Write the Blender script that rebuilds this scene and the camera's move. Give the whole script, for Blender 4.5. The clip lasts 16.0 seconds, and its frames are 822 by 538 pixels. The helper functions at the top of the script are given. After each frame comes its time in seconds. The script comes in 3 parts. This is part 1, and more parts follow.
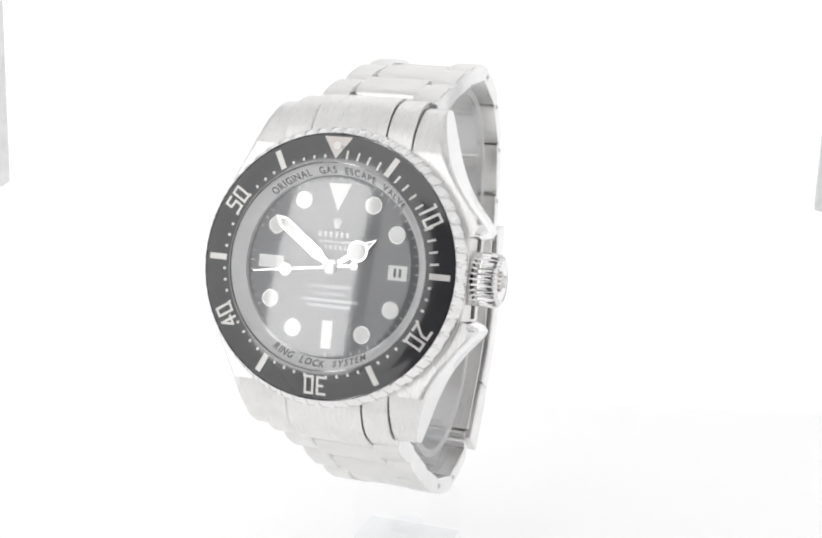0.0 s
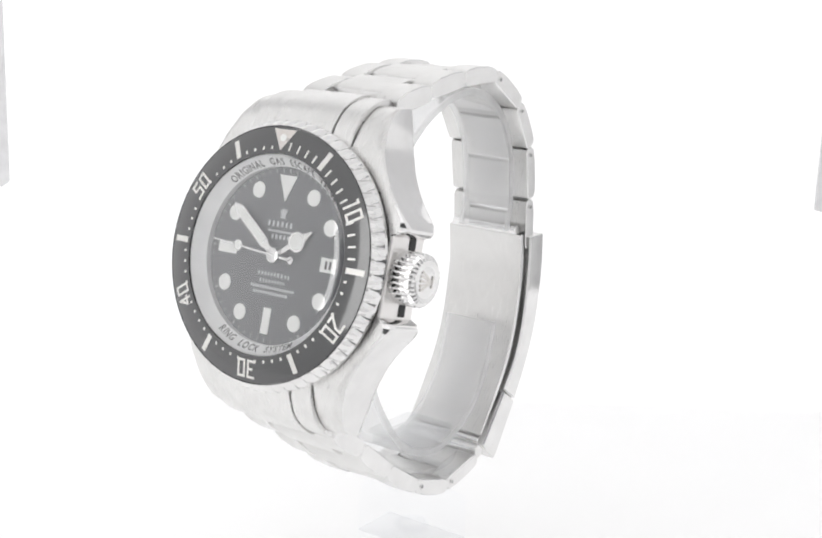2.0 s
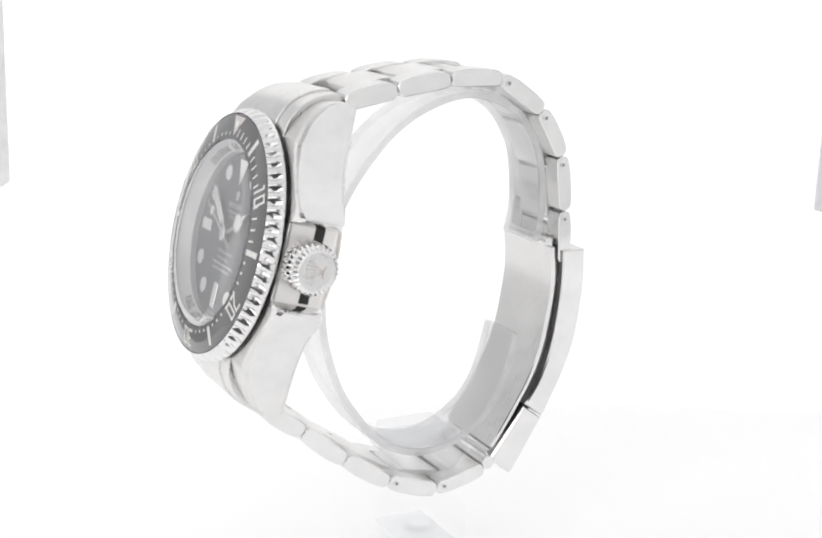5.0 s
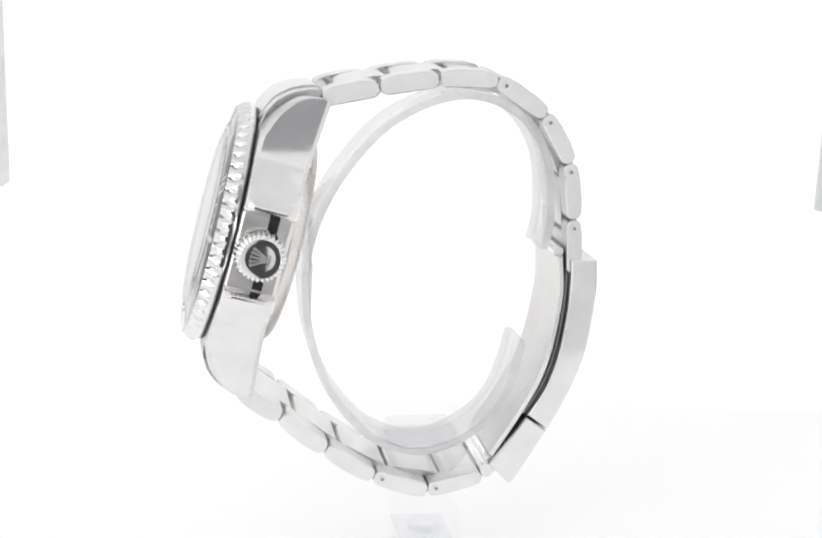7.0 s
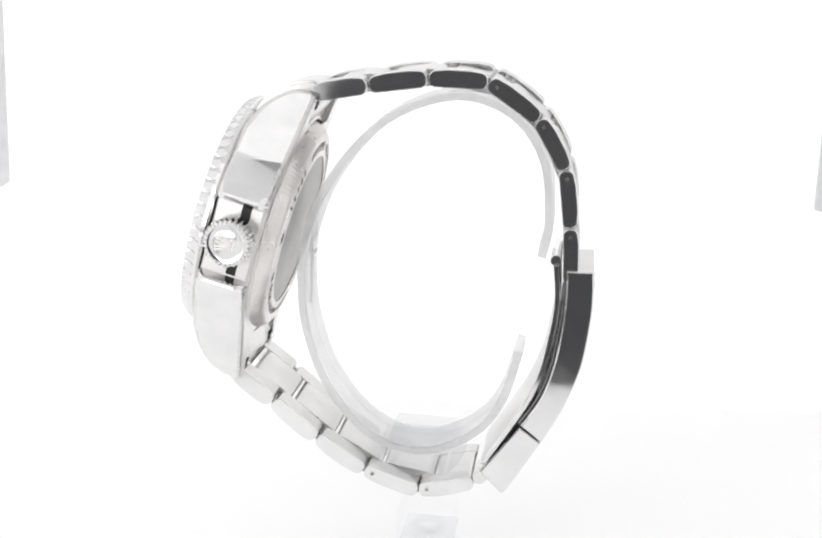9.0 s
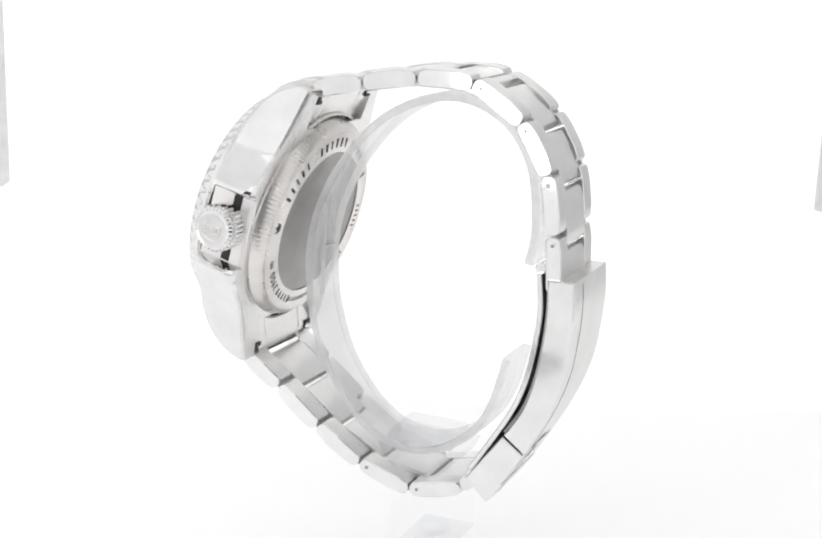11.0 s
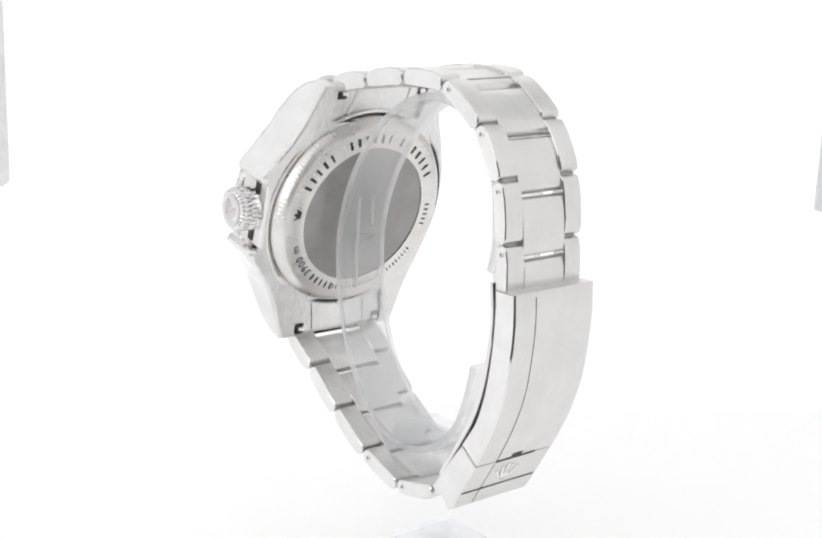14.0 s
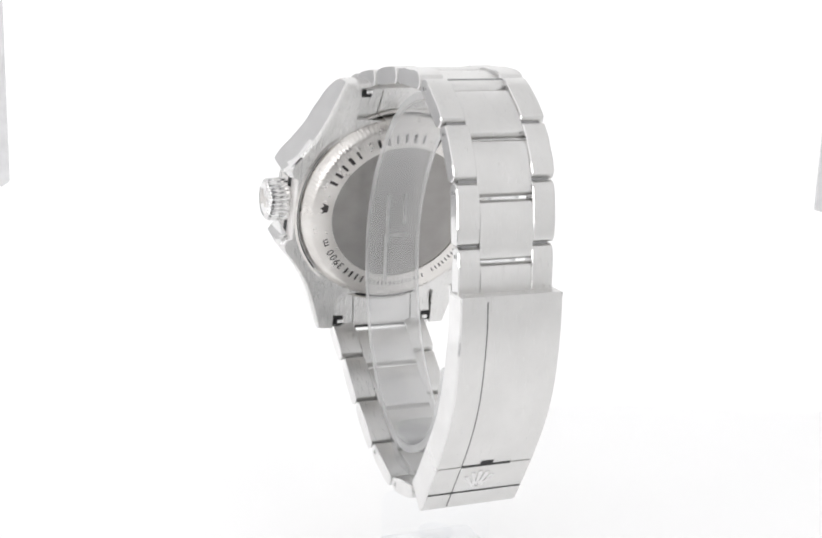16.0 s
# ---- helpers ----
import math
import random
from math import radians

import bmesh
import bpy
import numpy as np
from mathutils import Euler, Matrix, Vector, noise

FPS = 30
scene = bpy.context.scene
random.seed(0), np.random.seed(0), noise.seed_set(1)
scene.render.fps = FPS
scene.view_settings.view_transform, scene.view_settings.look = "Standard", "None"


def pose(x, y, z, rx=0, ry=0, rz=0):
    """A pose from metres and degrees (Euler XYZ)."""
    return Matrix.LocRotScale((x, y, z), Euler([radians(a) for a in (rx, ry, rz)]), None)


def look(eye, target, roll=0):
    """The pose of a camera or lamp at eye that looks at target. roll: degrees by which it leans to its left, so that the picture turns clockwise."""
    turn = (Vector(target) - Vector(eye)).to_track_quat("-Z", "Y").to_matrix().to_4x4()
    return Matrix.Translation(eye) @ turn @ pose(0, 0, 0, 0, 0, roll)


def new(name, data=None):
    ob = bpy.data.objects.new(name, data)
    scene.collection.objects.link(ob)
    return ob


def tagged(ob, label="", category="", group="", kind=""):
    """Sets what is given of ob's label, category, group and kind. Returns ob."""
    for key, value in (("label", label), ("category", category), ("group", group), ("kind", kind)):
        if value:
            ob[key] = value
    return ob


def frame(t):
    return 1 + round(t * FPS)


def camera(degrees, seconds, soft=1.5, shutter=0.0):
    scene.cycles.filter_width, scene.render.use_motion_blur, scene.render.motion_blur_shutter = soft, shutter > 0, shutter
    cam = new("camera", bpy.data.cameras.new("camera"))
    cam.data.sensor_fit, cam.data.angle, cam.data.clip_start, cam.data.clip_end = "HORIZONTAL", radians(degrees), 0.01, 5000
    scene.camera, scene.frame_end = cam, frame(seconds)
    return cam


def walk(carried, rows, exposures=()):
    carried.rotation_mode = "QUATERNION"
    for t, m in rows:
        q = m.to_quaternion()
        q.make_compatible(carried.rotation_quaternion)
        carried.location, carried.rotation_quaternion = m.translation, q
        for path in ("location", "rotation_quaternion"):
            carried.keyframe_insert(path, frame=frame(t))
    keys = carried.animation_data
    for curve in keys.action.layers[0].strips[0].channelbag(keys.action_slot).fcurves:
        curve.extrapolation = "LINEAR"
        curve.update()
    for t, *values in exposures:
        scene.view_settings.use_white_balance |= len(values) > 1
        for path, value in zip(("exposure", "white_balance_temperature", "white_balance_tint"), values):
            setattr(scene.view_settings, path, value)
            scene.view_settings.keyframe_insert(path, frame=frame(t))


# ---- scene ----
# Camera: stands still before a light tent, a little above the watch.
cam = camera(34.12, 16.0, soft=2.1)
EYE = Vector((-0.00303, -0.23584, 0.05803))
SIGHT = look(EYE, EYE + Vector((0, math.cos(0.2461), -math.sin(0.2461))), 1.874)
walk(cam, [(0, SIGHT), (16, SIGHT)])

MM = 0.001
BASE = -43.4                      # underside of the bracelet, on which the watch stands (mm)
FLOOR = -58.0                     # tabletop (mm)
MID = 2.8                         # middle plane of the bracelet (mm)
TURN0, TURN_RATE = 71.60, -8.749  # turntable angle at the start, degrees a second

# World: the dark room outside the tent.
world = bpy.data.worlds.new("world")
scene.world = world
world.use_nodes = True
world.node_tree.nodes["Background"].inputs[0].default_value = (0.10, 0.102, 0.106, 1)
world.node_tree.nodes["Background"].inputs[1].default_value = 1.0
scene.view_settings.exposure = 0.44


# ---- materials ----
def material(name):
    m = bpy.data.materials.new(name)
    m.use_nodes = True
    nt = m.node_tree
    return m, nt, nt.nodes["Principled BSDF"]


def noise_node(nt, scale, detail=3.0, stretch=(1, 1, 1), rough=0.55):
    tc = nt.nodes.new("ShaderNodeTexCoord")
    mp = nt.nodes.new("ShaderNodeMapping")
    mp.inputs["Scale"].default_value = stretch
    nz = nt.nodes.new("ShaderNodeTexNoise")
    nz.inputs["Scale"].default_value = scale
    nz.inputs["Detail"].default_value = detail
    nz.inputs["Roughness"].default_value = rough
    nt.links.new(tc.outputs["Object"], mp.inputs["Vector"])
    nt.links.new(mp.outputs["Vector"], nz.inputs["Vector"])
    return nz


def ramp(nt, src, lo, hi, a=0.3, b=0.7):
    r = nt.nodes.new("ShaderNodeMapRange")
    r.inputs[1].default_value, r.inputs[2].default_value = a, b
    r.inputs[3].default_value, r.inputs[4].default_value = lo, hi
    nt.links.new(src, r.inputs[0])
    return r.outputs[0]


def tint(nt, src, c0, c1):
    m = nt.nodes.new("ShaderNodeMix")
    m.data_type = "RGBA"
    m.inputs["A"].default_value = (*c0, 1)
    m.inputs["B"].default_value = (*c1, 1)
    nt.links.new(src, m.inputs["Factor"])
    return m.outputs["Result"]


def bump(nt, src, p, strength, dist):
    b = nt.nodes.new("ShaderNodeBump")
    b.inputs["Strength"].default_value = strength
    b.inputs["Distance"].default_value = dist
    nt.links.new(src, b.inputs["Height"])
    nt.links.new(b.outputs["Normal"], p.inputs["Normal"])


def steel(name, c0, c1, r0, r1, stretch, scale, bstr):
    """Steel with fine brush lines along one way and a slow change of tone."""
    m, nt, p = material(name)
    fine = noise_node(nt, scale, 4, stretch)
    slow = noise_node(nt, 160, 3)
    p.inputs["Metallic"].default_value = 1.0
    nt.links.new(tint(nt, ramp(nt, slow.outputs[0], 0, 1), c0, c1), p.inputs["Base Color"])
    nt.links.new(ramp(nt, fine.outputs[0], r0, r1), p.inputs["Roughness"])
    bump(nt, fine.outputs[0], p, bstr, 0.00002)
    return m


BRUSHED = steel("brushed_steel", (0.725, 0.72, 0.71), (0.775, 0.77, 0.76), 0.26, 0.36, (1.5, 50, 1.5), 260, 0.15)
BRUSHED_HEAD = steel("brushed_case_steel", (0.72, 0.715, 0.705), (0.80, 0.795, 0.785), 0.24, 0.34, (50, 1.5, 1.5), 260, 0.15)
POLISHED = steel("polished_steel", (0.78, 0.775, 0.77), (0.85, 0.845, 0.84), 0.05, 0.11, (1, 1, 1), 300, 0.03)
BLASTED = steel("satin_titanium", (0.30, 0.29, 0.28), (0.36, 0.35, 0.34), 0.30, 0.40, (1, 30, 1), 240, 0.06)
SATIN = steel("satin_back_steel", (0.72, 0.695, 0.67), (0.82, 0.80, 0.775), 0.25, 0.36, (1, 1, 1), 420, 0.08)
BRUSHED.node_tree.nodes["Principled BSDF"].inputs["Anisotropic"].default_value = 0.6
# Crown recess: rougher steel, its colour lightened in place of bright reflections.
RECESS_STEEL = steel("lightened_recess_steel", (0.82, 0.80, 0.79), (0.88, 0.865, 0.85), 0.3, 0.4, (1, 1, 1), 500, 0.1)
# Darker steel with the shade of holes, joints and clasp gap in its colour.
SHADOW_STEEL = steel("shadow_steel", (0.30, 0.30, 0.30), (0.38, 0.38, 0.38), 0.3, 0.4, (1, 1, 1), 300, 0.2)


def plain(name, colour, rough, metal=0.0, spec=0.5, vary=0.12, scale=220):
    m, nt, p = material(name)
    nz = noise_node(nt, scale, 4)
    dark = tuple(c * (1 - vary) for c in colour)
    nt.links.new(tint(nt, ramp(nt, nz.outputs[0], 0, 1), dark, colour), p.inputs["Base Color"])
    nt.links.new(ramp(nt, nz.outputs[0], rough * 0.85, min(1, rough * 1.15)), p.inputs["Roughness"])
    p.inputs["Metallic"].default_value = metal
    p.inputs["Specular IOR Level"].default_value = spec
    return m


CERAMIC = plain("black_ceramic", (0.034, 0.034, 0.037), 0.15, spec=0.9)
DIAL = plain("black_dial_lacquer", (0.125, 0.127, 0.136), 0.35, spec=0.5)
CERAMIC.node_tree.nodes["Principled BSDF"].inputs["Coat Weight"].default_value = 1.0
RING = plain("pale_inner_ring", (0.96, 0.96, 0.96), 0.5, metal=0.5)
PLATINUM = plain("pale_numeral_metal", (0.82, 0.81, 0.78), 0.35, metal=0.35)
LUME = plain("white_lume", (0.93, 0.935, 0.915), 0.5)
PRINT = plain("white_print", (0.62, 0.63, 0.65), 0.5)
INK = plain("dark_engraving", (0.045, 0.04, 0.04), 0.6)
GAP = plain("dark_gap", (0.015, 0.015, 0.016), 0.5)
PEARL = plain("pale_bezel_triangle", (0.74, 0.70, 0.67), 0.3, metal=0.3)


def crystal_material():
    m, nt, p = material("sapphire_crystal")
    nt.nodes.remove(p)
    out = nt.nodes["Material Output"]
    clear = nt.nodes.new("ShaderNodeBsdfTransparent")
    gloss = nt.nodes.new("ShaderNodeBsdfGlossy")
    gloss.inputs["Roughness"].default_value = 0.07
    lw = nt.nodes.new("ShaderNodeLayerWeight")
    lw.inputs["Blend"].default_value = 0.5
    steep = nt.nodes.new("ShaderNodeMath")
    steep.operation = "POWER"
    steep.inputs[1].default_value = 2.0
    fr = nt.nodes.new("ShaderNodeMath")
    fr.operation = "MULTIPLY_ADD"
    fr.inputs[1].default_value, fr.inputs[2].default_value = 0.8, 0.165
    nt.links.new(lw.outputs["Facing"], steep.inputs[0])
    nt.links.new(steep.outputs[0], fr.inputs[0])
    mix = nt.nodes.new("ShaderNodeMixShader")
    nt.links.new(fr.outputs[0], mix.inputs[0])
    nt.links.new(clear.outputs[0], mix.inputs[1])
    nt.links.new(gloss.outputs[0], mix.inputs[2])
    nt.links.new(mix.outputs[0], out.inputs["Surface"])
    return m


CRYSTAL = crystal_material()


def acrylic_material(name, haze, gloss_base, edge=0.3):
    """Clear plastic: mostly see-through, a little milky, with a gloss that grows to the edge."""
    m, nt, p = material(name)
    nt.nodes.remove(p)
    clear = nt.nodes.new("ShaderNodeBsdfTransparent")
    clear.inputs["Color"].default_value = (0.99, 0.992, 0.995, 1)
    milk = nt.nodes.new("ShaderNodeBsdfTranslucent")
    milk.inputs["Color"].default_value = (0.985, 0.985, 0.985, 1)
    gloss = nt.nodes.new("ShaderNodeBsdfGlossy")
    gloss.inputs["Roughness"].default_value = 0.06
    lw = nt.nodes.new("ShaderNodeLayerWeight")
    lw.inputs["Blend"].default_value = 0.5
    steep = nt.nodes.new("ShaderNodeMath")
    steep.operation = "POWER"
    steep.inputs[1].default_value = 4.0
    fr = nt.nodes.new("ShaderNodeMath")
    fr.operation = "MULTIPLY_ADD"
    fr.inputs[1].default_value, fr.inputs[2].default_value = edge, gloss_base
    nt.links.new(lw.outputs["Facing"], steep.inputs[0])
    nt.links.new(steep.outputs[0], fr.inputs[0])
    body = nt.nodes.new("ShaderNodeMixShader")
    nz = noise_node(nt, 260, 4)
    nt.links.new(ramp(nt, nz.outputs[0], haze * 0.9, haze * 1.1), body.inputs[0])
    nt.links.new(clear.outputs[0], body.inputs[1])
    nt.links.new(milk.outputs[0], body.inputs[2])
    mix = nt.nodes.new("ShaderNodeMixShader")
    nt.links.new(fr.outputs[0], mix.inputs[0])
    nt.links.new(body.outputs[0], mix.inputs[1])
    nt.links.new(gloss.outputs[0], mix.inputs[2])
    nt.links.new(mix.outputs[0], nt.nodes["Material Output"].inputs["Surface"])
    return m


ACRYLIC = acrylic_material("clear_acrylic", 0.19, 0.13)
FROSTED = acrylic_material("sawn_acrylic_edge", 0.60, 0.04)
CAST = acrylic_material("polished_cast_acrylic", 0.08, 0.02, 0.2)
SOFT = acrylic_material("clear_cast_acrylic", 0.015, 0.01, 0.12)


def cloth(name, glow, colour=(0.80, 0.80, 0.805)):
    """White tent cloth; glow is its own emission, in place of lamps behind."""
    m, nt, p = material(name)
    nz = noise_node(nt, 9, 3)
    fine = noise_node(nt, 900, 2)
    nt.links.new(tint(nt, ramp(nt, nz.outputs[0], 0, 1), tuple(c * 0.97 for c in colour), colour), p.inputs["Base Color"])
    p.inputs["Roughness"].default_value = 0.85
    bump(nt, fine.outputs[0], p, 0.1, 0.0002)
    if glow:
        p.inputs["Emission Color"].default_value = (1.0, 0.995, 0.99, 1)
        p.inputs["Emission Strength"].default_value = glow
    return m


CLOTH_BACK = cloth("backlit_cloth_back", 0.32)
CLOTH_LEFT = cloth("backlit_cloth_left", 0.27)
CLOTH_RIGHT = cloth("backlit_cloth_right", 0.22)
# Rear corners: the same cloth, its shade put into a greyer colour and weaker glow.
CLOTH_REAR = cloth("shaded_cloth_rear", 0.06, (0.72, 0.72, 0.73))
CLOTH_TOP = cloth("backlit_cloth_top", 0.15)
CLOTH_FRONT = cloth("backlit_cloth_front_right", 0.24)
# Out of view; grey chosen to darken what the polished lugs mirror.
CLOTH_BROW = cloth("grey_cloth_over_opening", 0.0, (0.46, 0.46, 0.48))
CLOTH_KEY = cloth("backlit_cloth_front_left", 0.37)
LED = cloth("glowing_lamp_diffuser", 2.1)
HOUSING = plain("white_lamp_housing", (0.75, 0.75, 0.76), 0.4)
# Added glow keeps the tabletop white; no lamp lies under it.
TABLE = cloth("glowing_tabletop", 0.25)
ROOM = plain("dark_room_paint", (0.55, 0.55, 0.56), 0.8)
SEAM = plain("grey_tent_pole", (0.85, 0.85, 0.86), 0.6)


# ---- mesh helpers (lengths in mm) ----
def finish(bm, sharp=32):
    bmesh.ops.remove_doubles(bm, verts=bm.verts, dist=1e-4)
    bmesh.ops.recalc_face_normals(bm, faces=bm.faces)
    me = bpy.data.meshes.new("mesh")
    bm.to_mesh(me)
    bm.free()
    me.transform(Matrix.Scale(MM, 4))
    for f in me.polygons:
        f.use_smooth = True
    me.set_sharp_from_angle(angle=radians(sharp))
    return me


def part(name, bm, mats, parent=None, m=None, label="", sharp=32):
    me = bm if isinstance(bm, bpy.types.Mesh) else finish(bm, sharp)
    me.name = name
    if not me.materials:
        for mat in (mats if isinstance(mats, (list, tuple)) else [mats]):
            me.materials.append(mat)
    ob = new(name, me)
    ob.parent = parent
    if m is not None:
        ob.matrix_basis = m
    if label:
        ob["label"] = label
    return ob


def thing(name, label, category, m=None, group=""):
    ob = new(name)
    ob.empty_display_size = 0.01
    if m is not None:
        ob.matrix_basis = m
    return tagged(ob, label, category, group)


def inset_loop(pts, d):
    n = len(pts)
    out = []
    area = sum(pts[i][0] * pts[(i + 1) % n][1] - pts[(i + 1) % n][0] * pts[i][1] for i in range(n))
    s = 1 if area > 0 else -1
    for i in range(n):
        a, b, c = Vector(pts[i - 1]), Vector(pts[i]), Vector(pts[(i + 1) % n])
        u, v = (b - a).normalized(), (c - b).normalized()
        nrm = Vector((-(u.y + v.y), u.x + v.x)) * s
        nrm = nrm.normalized() if nrm.length > 1e-6 else Vector((0, 0))
        out.append((b.x + nrm.x * d, b.y + nrm.y * d))
    return out


def slab(bm, pts, y0, y1, bevel=0.15, cap=0, side=0, plane="xz"):
    """A closed outline carried from y0 to y1 with bevelled rims; cap and side are material slots."""
    small = inset_loop(pts, bevel)
    rows = []
    for y, loop in ((y0, small), (y0 + bevel, pts), (y1 - bevel, pts), (y1, small)):
        rows.append([bm.verts.new((a, y, b) if plane == "xz" else (a, b, y)) for a, b in loop])
    n = len(pts)
    for k in range(3):
        for i in range(n):
            f = bm.faces.new((rows[k][i], rows[k][(i + 1) % n], rows[k + 1][(i + 1) % n], rows[k + 1][i]))
            f.material_index = side if k == 1 else cap
    for r in (rows[0], rows[3]):
        bm.faces.new(r).material_index = cap
    return bm


def revolve(bm, prof, n=96, wave=None, axis="z", slot=0, closed=True, at=(0, 0, 0)):
    """A ring from (radius, height) pairs. wave(angle, i) shrinks the radius of point i."""
    rings = []
    for k in range(n):
        a = 2 * math.pi * k / n
        ring = []
        for i, (r, h) in enumerate(prof):
            rr = r - (wave(a, i) if wave else 0)
            x, y = rr * math.cos(a), rr * math.sin(a)
            co = (x, y, h) if axis == "z" else (h, x, y)
            ring.append(bm.verts.new(Vector(co) + Vector(at)))
        rings.append(ring)
    m = len(prof)
    for k in range(n):
        p, q = rings[k], rings[(k + 1) % n]
        for i in range(m if closed else m - 1):
            j = (i + 1) % m
            try:
                bm.faces.new((p[i], p[j], q[j], q[i])).material_index = slot
            except ValueError:
                pass
    return bm


def disc(bm, r, z, n=96, slot=0, h=None, at=(0, 0)):
    """A solid round plate from z up to z + h, or one face."""
    top = [bm.verts.new((at[0] + r * math.cos(2 * math.pi * k / n), at[1] + r * math.sin(2 * math.pi * k / n), z + (h or 0))) for k in range(n)]
    bm.faces.new(top).material_index = slot
    if h:
        low = [bm.verts.new((v.co.x, v.co.y, z)) for v in top]
        bm.faces.new(low).material_index = slot
        for k in range(n):
            bm.faces.new((top[k], top[(k + 1) % n], low[(k + 1) % n], low[k])).material_index = slot
    return bm


def plate(bm, pts, z0, z1, bevel=0.05, slot=0):
    """A flat piece cut from an outline in the x, y plane."""
    return slab(bm, pts, z0, z1, bevel, slot, slot, plane="xy")


def box_pts(cx, cy, w, h):
    return [(cx - w / 2, cy - h / 2), (cx + w / 2, cy - h / 2), (cx + w / 2, cy + h / 2), (cx - w / 2, cy + h / 2)]


def turned(pts, deg, at=(0, 0)):
    """Outline turned clockwise about the origin, then moved."""
    a = radians(-deg)
    return [(at[0] + x * math.cos(a) - y * math.sin(a), at[1] + x * math.sin(a) + y * math.cos(a)) for x, y in pts]


def glyph(text, size, thick=0.03, bold=0.0):
    """Vertices and faces of a piece of writing, centred on its middle."""
    cu = bpy.data.curves.new("writing", "FONT")
    cu.body, cu.size, cu.extrude, cu.offset, cu.resolution_u = text, size, thick, bold, 3
    ob = bpy.data.objects.new("writing", cu)
    me = bpy.data.meshes.new_from_object(ob)
    vs = [v.co.copy() for v in me.vertices]
    fs = [tuple(f.vertices) for f in me.polygons]
    bpy.data.objects.remove(ob)
    bpy.data.curves.remove(cu)
    bpy.data.meshes.remove(me)
    x0, x1 = min(v.x for v in vs), max(v.x for v in vs)
    y0, y1 = min(v.y for v in vs), max(v.y for v in vs)
    return [Vector((v.x - (x0 + x1) / 2, v.y - (y0 + y1) / 2, v.z)) for v in vs], fs, x1 - x0


def add_mesh(bm, vs, fs, place):
    made = [bm.verts.new(place(v)) for v in vs]
    for f in fs:
        try:
            bm.faces.new([made[i] for i in f])
        except ValueError:
            pass


def ring_text(bm, text, size, radius, mid_deg, height, outward=True, step=None, thick=0.03, bold=0.0):
    """Writing round a circle, clockwise from the top; height(r) is the surface under it."""
    glyphs = [(glyph(c, size, thick, bold) if c != " " else None) for c in text]
    adv = [(g[2] + size * 0.16) if g else size * 0.42 for g in glyphs]
    total = sum(adv)
    pos = -total / 2
    for g, w in zip(glyphs, adv):
        a = (pos + w / 2) / radius
        pos += w
        if g is None:
            continue
        ang = mid_deg + math.degrees(a) * (1 if outward else -1)

        def place(v, ang=ang):
            x, y = (v.x, v.y + radius) if outward else (-v.x, radius - v.y)
            t = radians(-ang)
            px, py = x * math.cos(t) - y * math.sin(t), x * math.sin(t) + y * math.cos(t)
            return Vector((px, py, height(math.hypot(px, py)) + v.z))
        add_mesh(bm, g[0], g[1], place)


def word_bars(rng, length, height):
    """Small upright bars that stand for writing which cannot be read."""
    out, x = [], -length / 2
    while x < length / 2 - 0.1:
        w = rng.uniform(0.55, 0.85) * height
        if x + w > length / 2:
            break
        out.append((x + w / 2, w))
        x += w + height * 0.28
    return out


def smooth(pts, n=4):
    """A finer polyline through the points (Catmull-Rom)."""
    out = []
    for i in range(len(pts) - 1):
        p0, p1, p2, p3 = pts[max(0, i - 1)], pts[i], pts[i + 1], pts[min(len(pts) - 1, i + 2)]
        for k in range(n):
            t = k / n
            out.append(tuple(0.5 * (2 * p1[j] + (p2[j] - p0[j]) * t + (2 * p0[j] - 5 * p1[j] + 4 * p2[j] - p3[j]) * t * t + (3 * p1[j] - p0[j] - 3 * p2[j] + p3[j]) * t ** 3) for j in (0, 1)))
    out.append(pts[-1])
    return out


def strip(pts, t):
    """Outline of a band of thickness t that follows a polyline."""
    left, right = [], []
    for i, p in enumerate(pts):
        a, b = Vector(pts[max(0, i - 1)]), Vector(pts[min(len(pts) - 1, i + 1)])
        d = (b - a).normalized()
        n = Vector((-d.y, d.x)) * t / 2
        left.append((p[0] + n.x, p[1] + n.y))
        right.append((p[0] - n.x, p[1] - n.y))
    return left + list(reversed(right))


# ---- the light tent (structure) ----
def sheet(name, corners, mat, label, thick=3.0):
    """A flat cloth wall with thickness, from four corners (mm)."""
    bm = bmesh.new()
    a, b, c, d = [Vector(q) for q in corners]
    nrm = (b - a).cross(d - a).normalized() * thick
    lo = [bm.verts.new(q) for q in (a, b, c, d)]
    hi = [bm.verts.new(q + nrm) for q in (a, b, c, d)]
    bm.faces.new(lo), bm.faces.new(hi)
    for i in range(4):
        bm.faces.new((lo[i], lo[(i + 1) % 4], hi[(i + 1) % 4], hi[i]))
    return tagged(part(name, bm, mat), label, "tent wall", kind="structure")


LOW = -300.0                      # lower hem of the tent cloth (mm)
OPEN = (-120, 62)                 # sides of the tent's opening (mm)


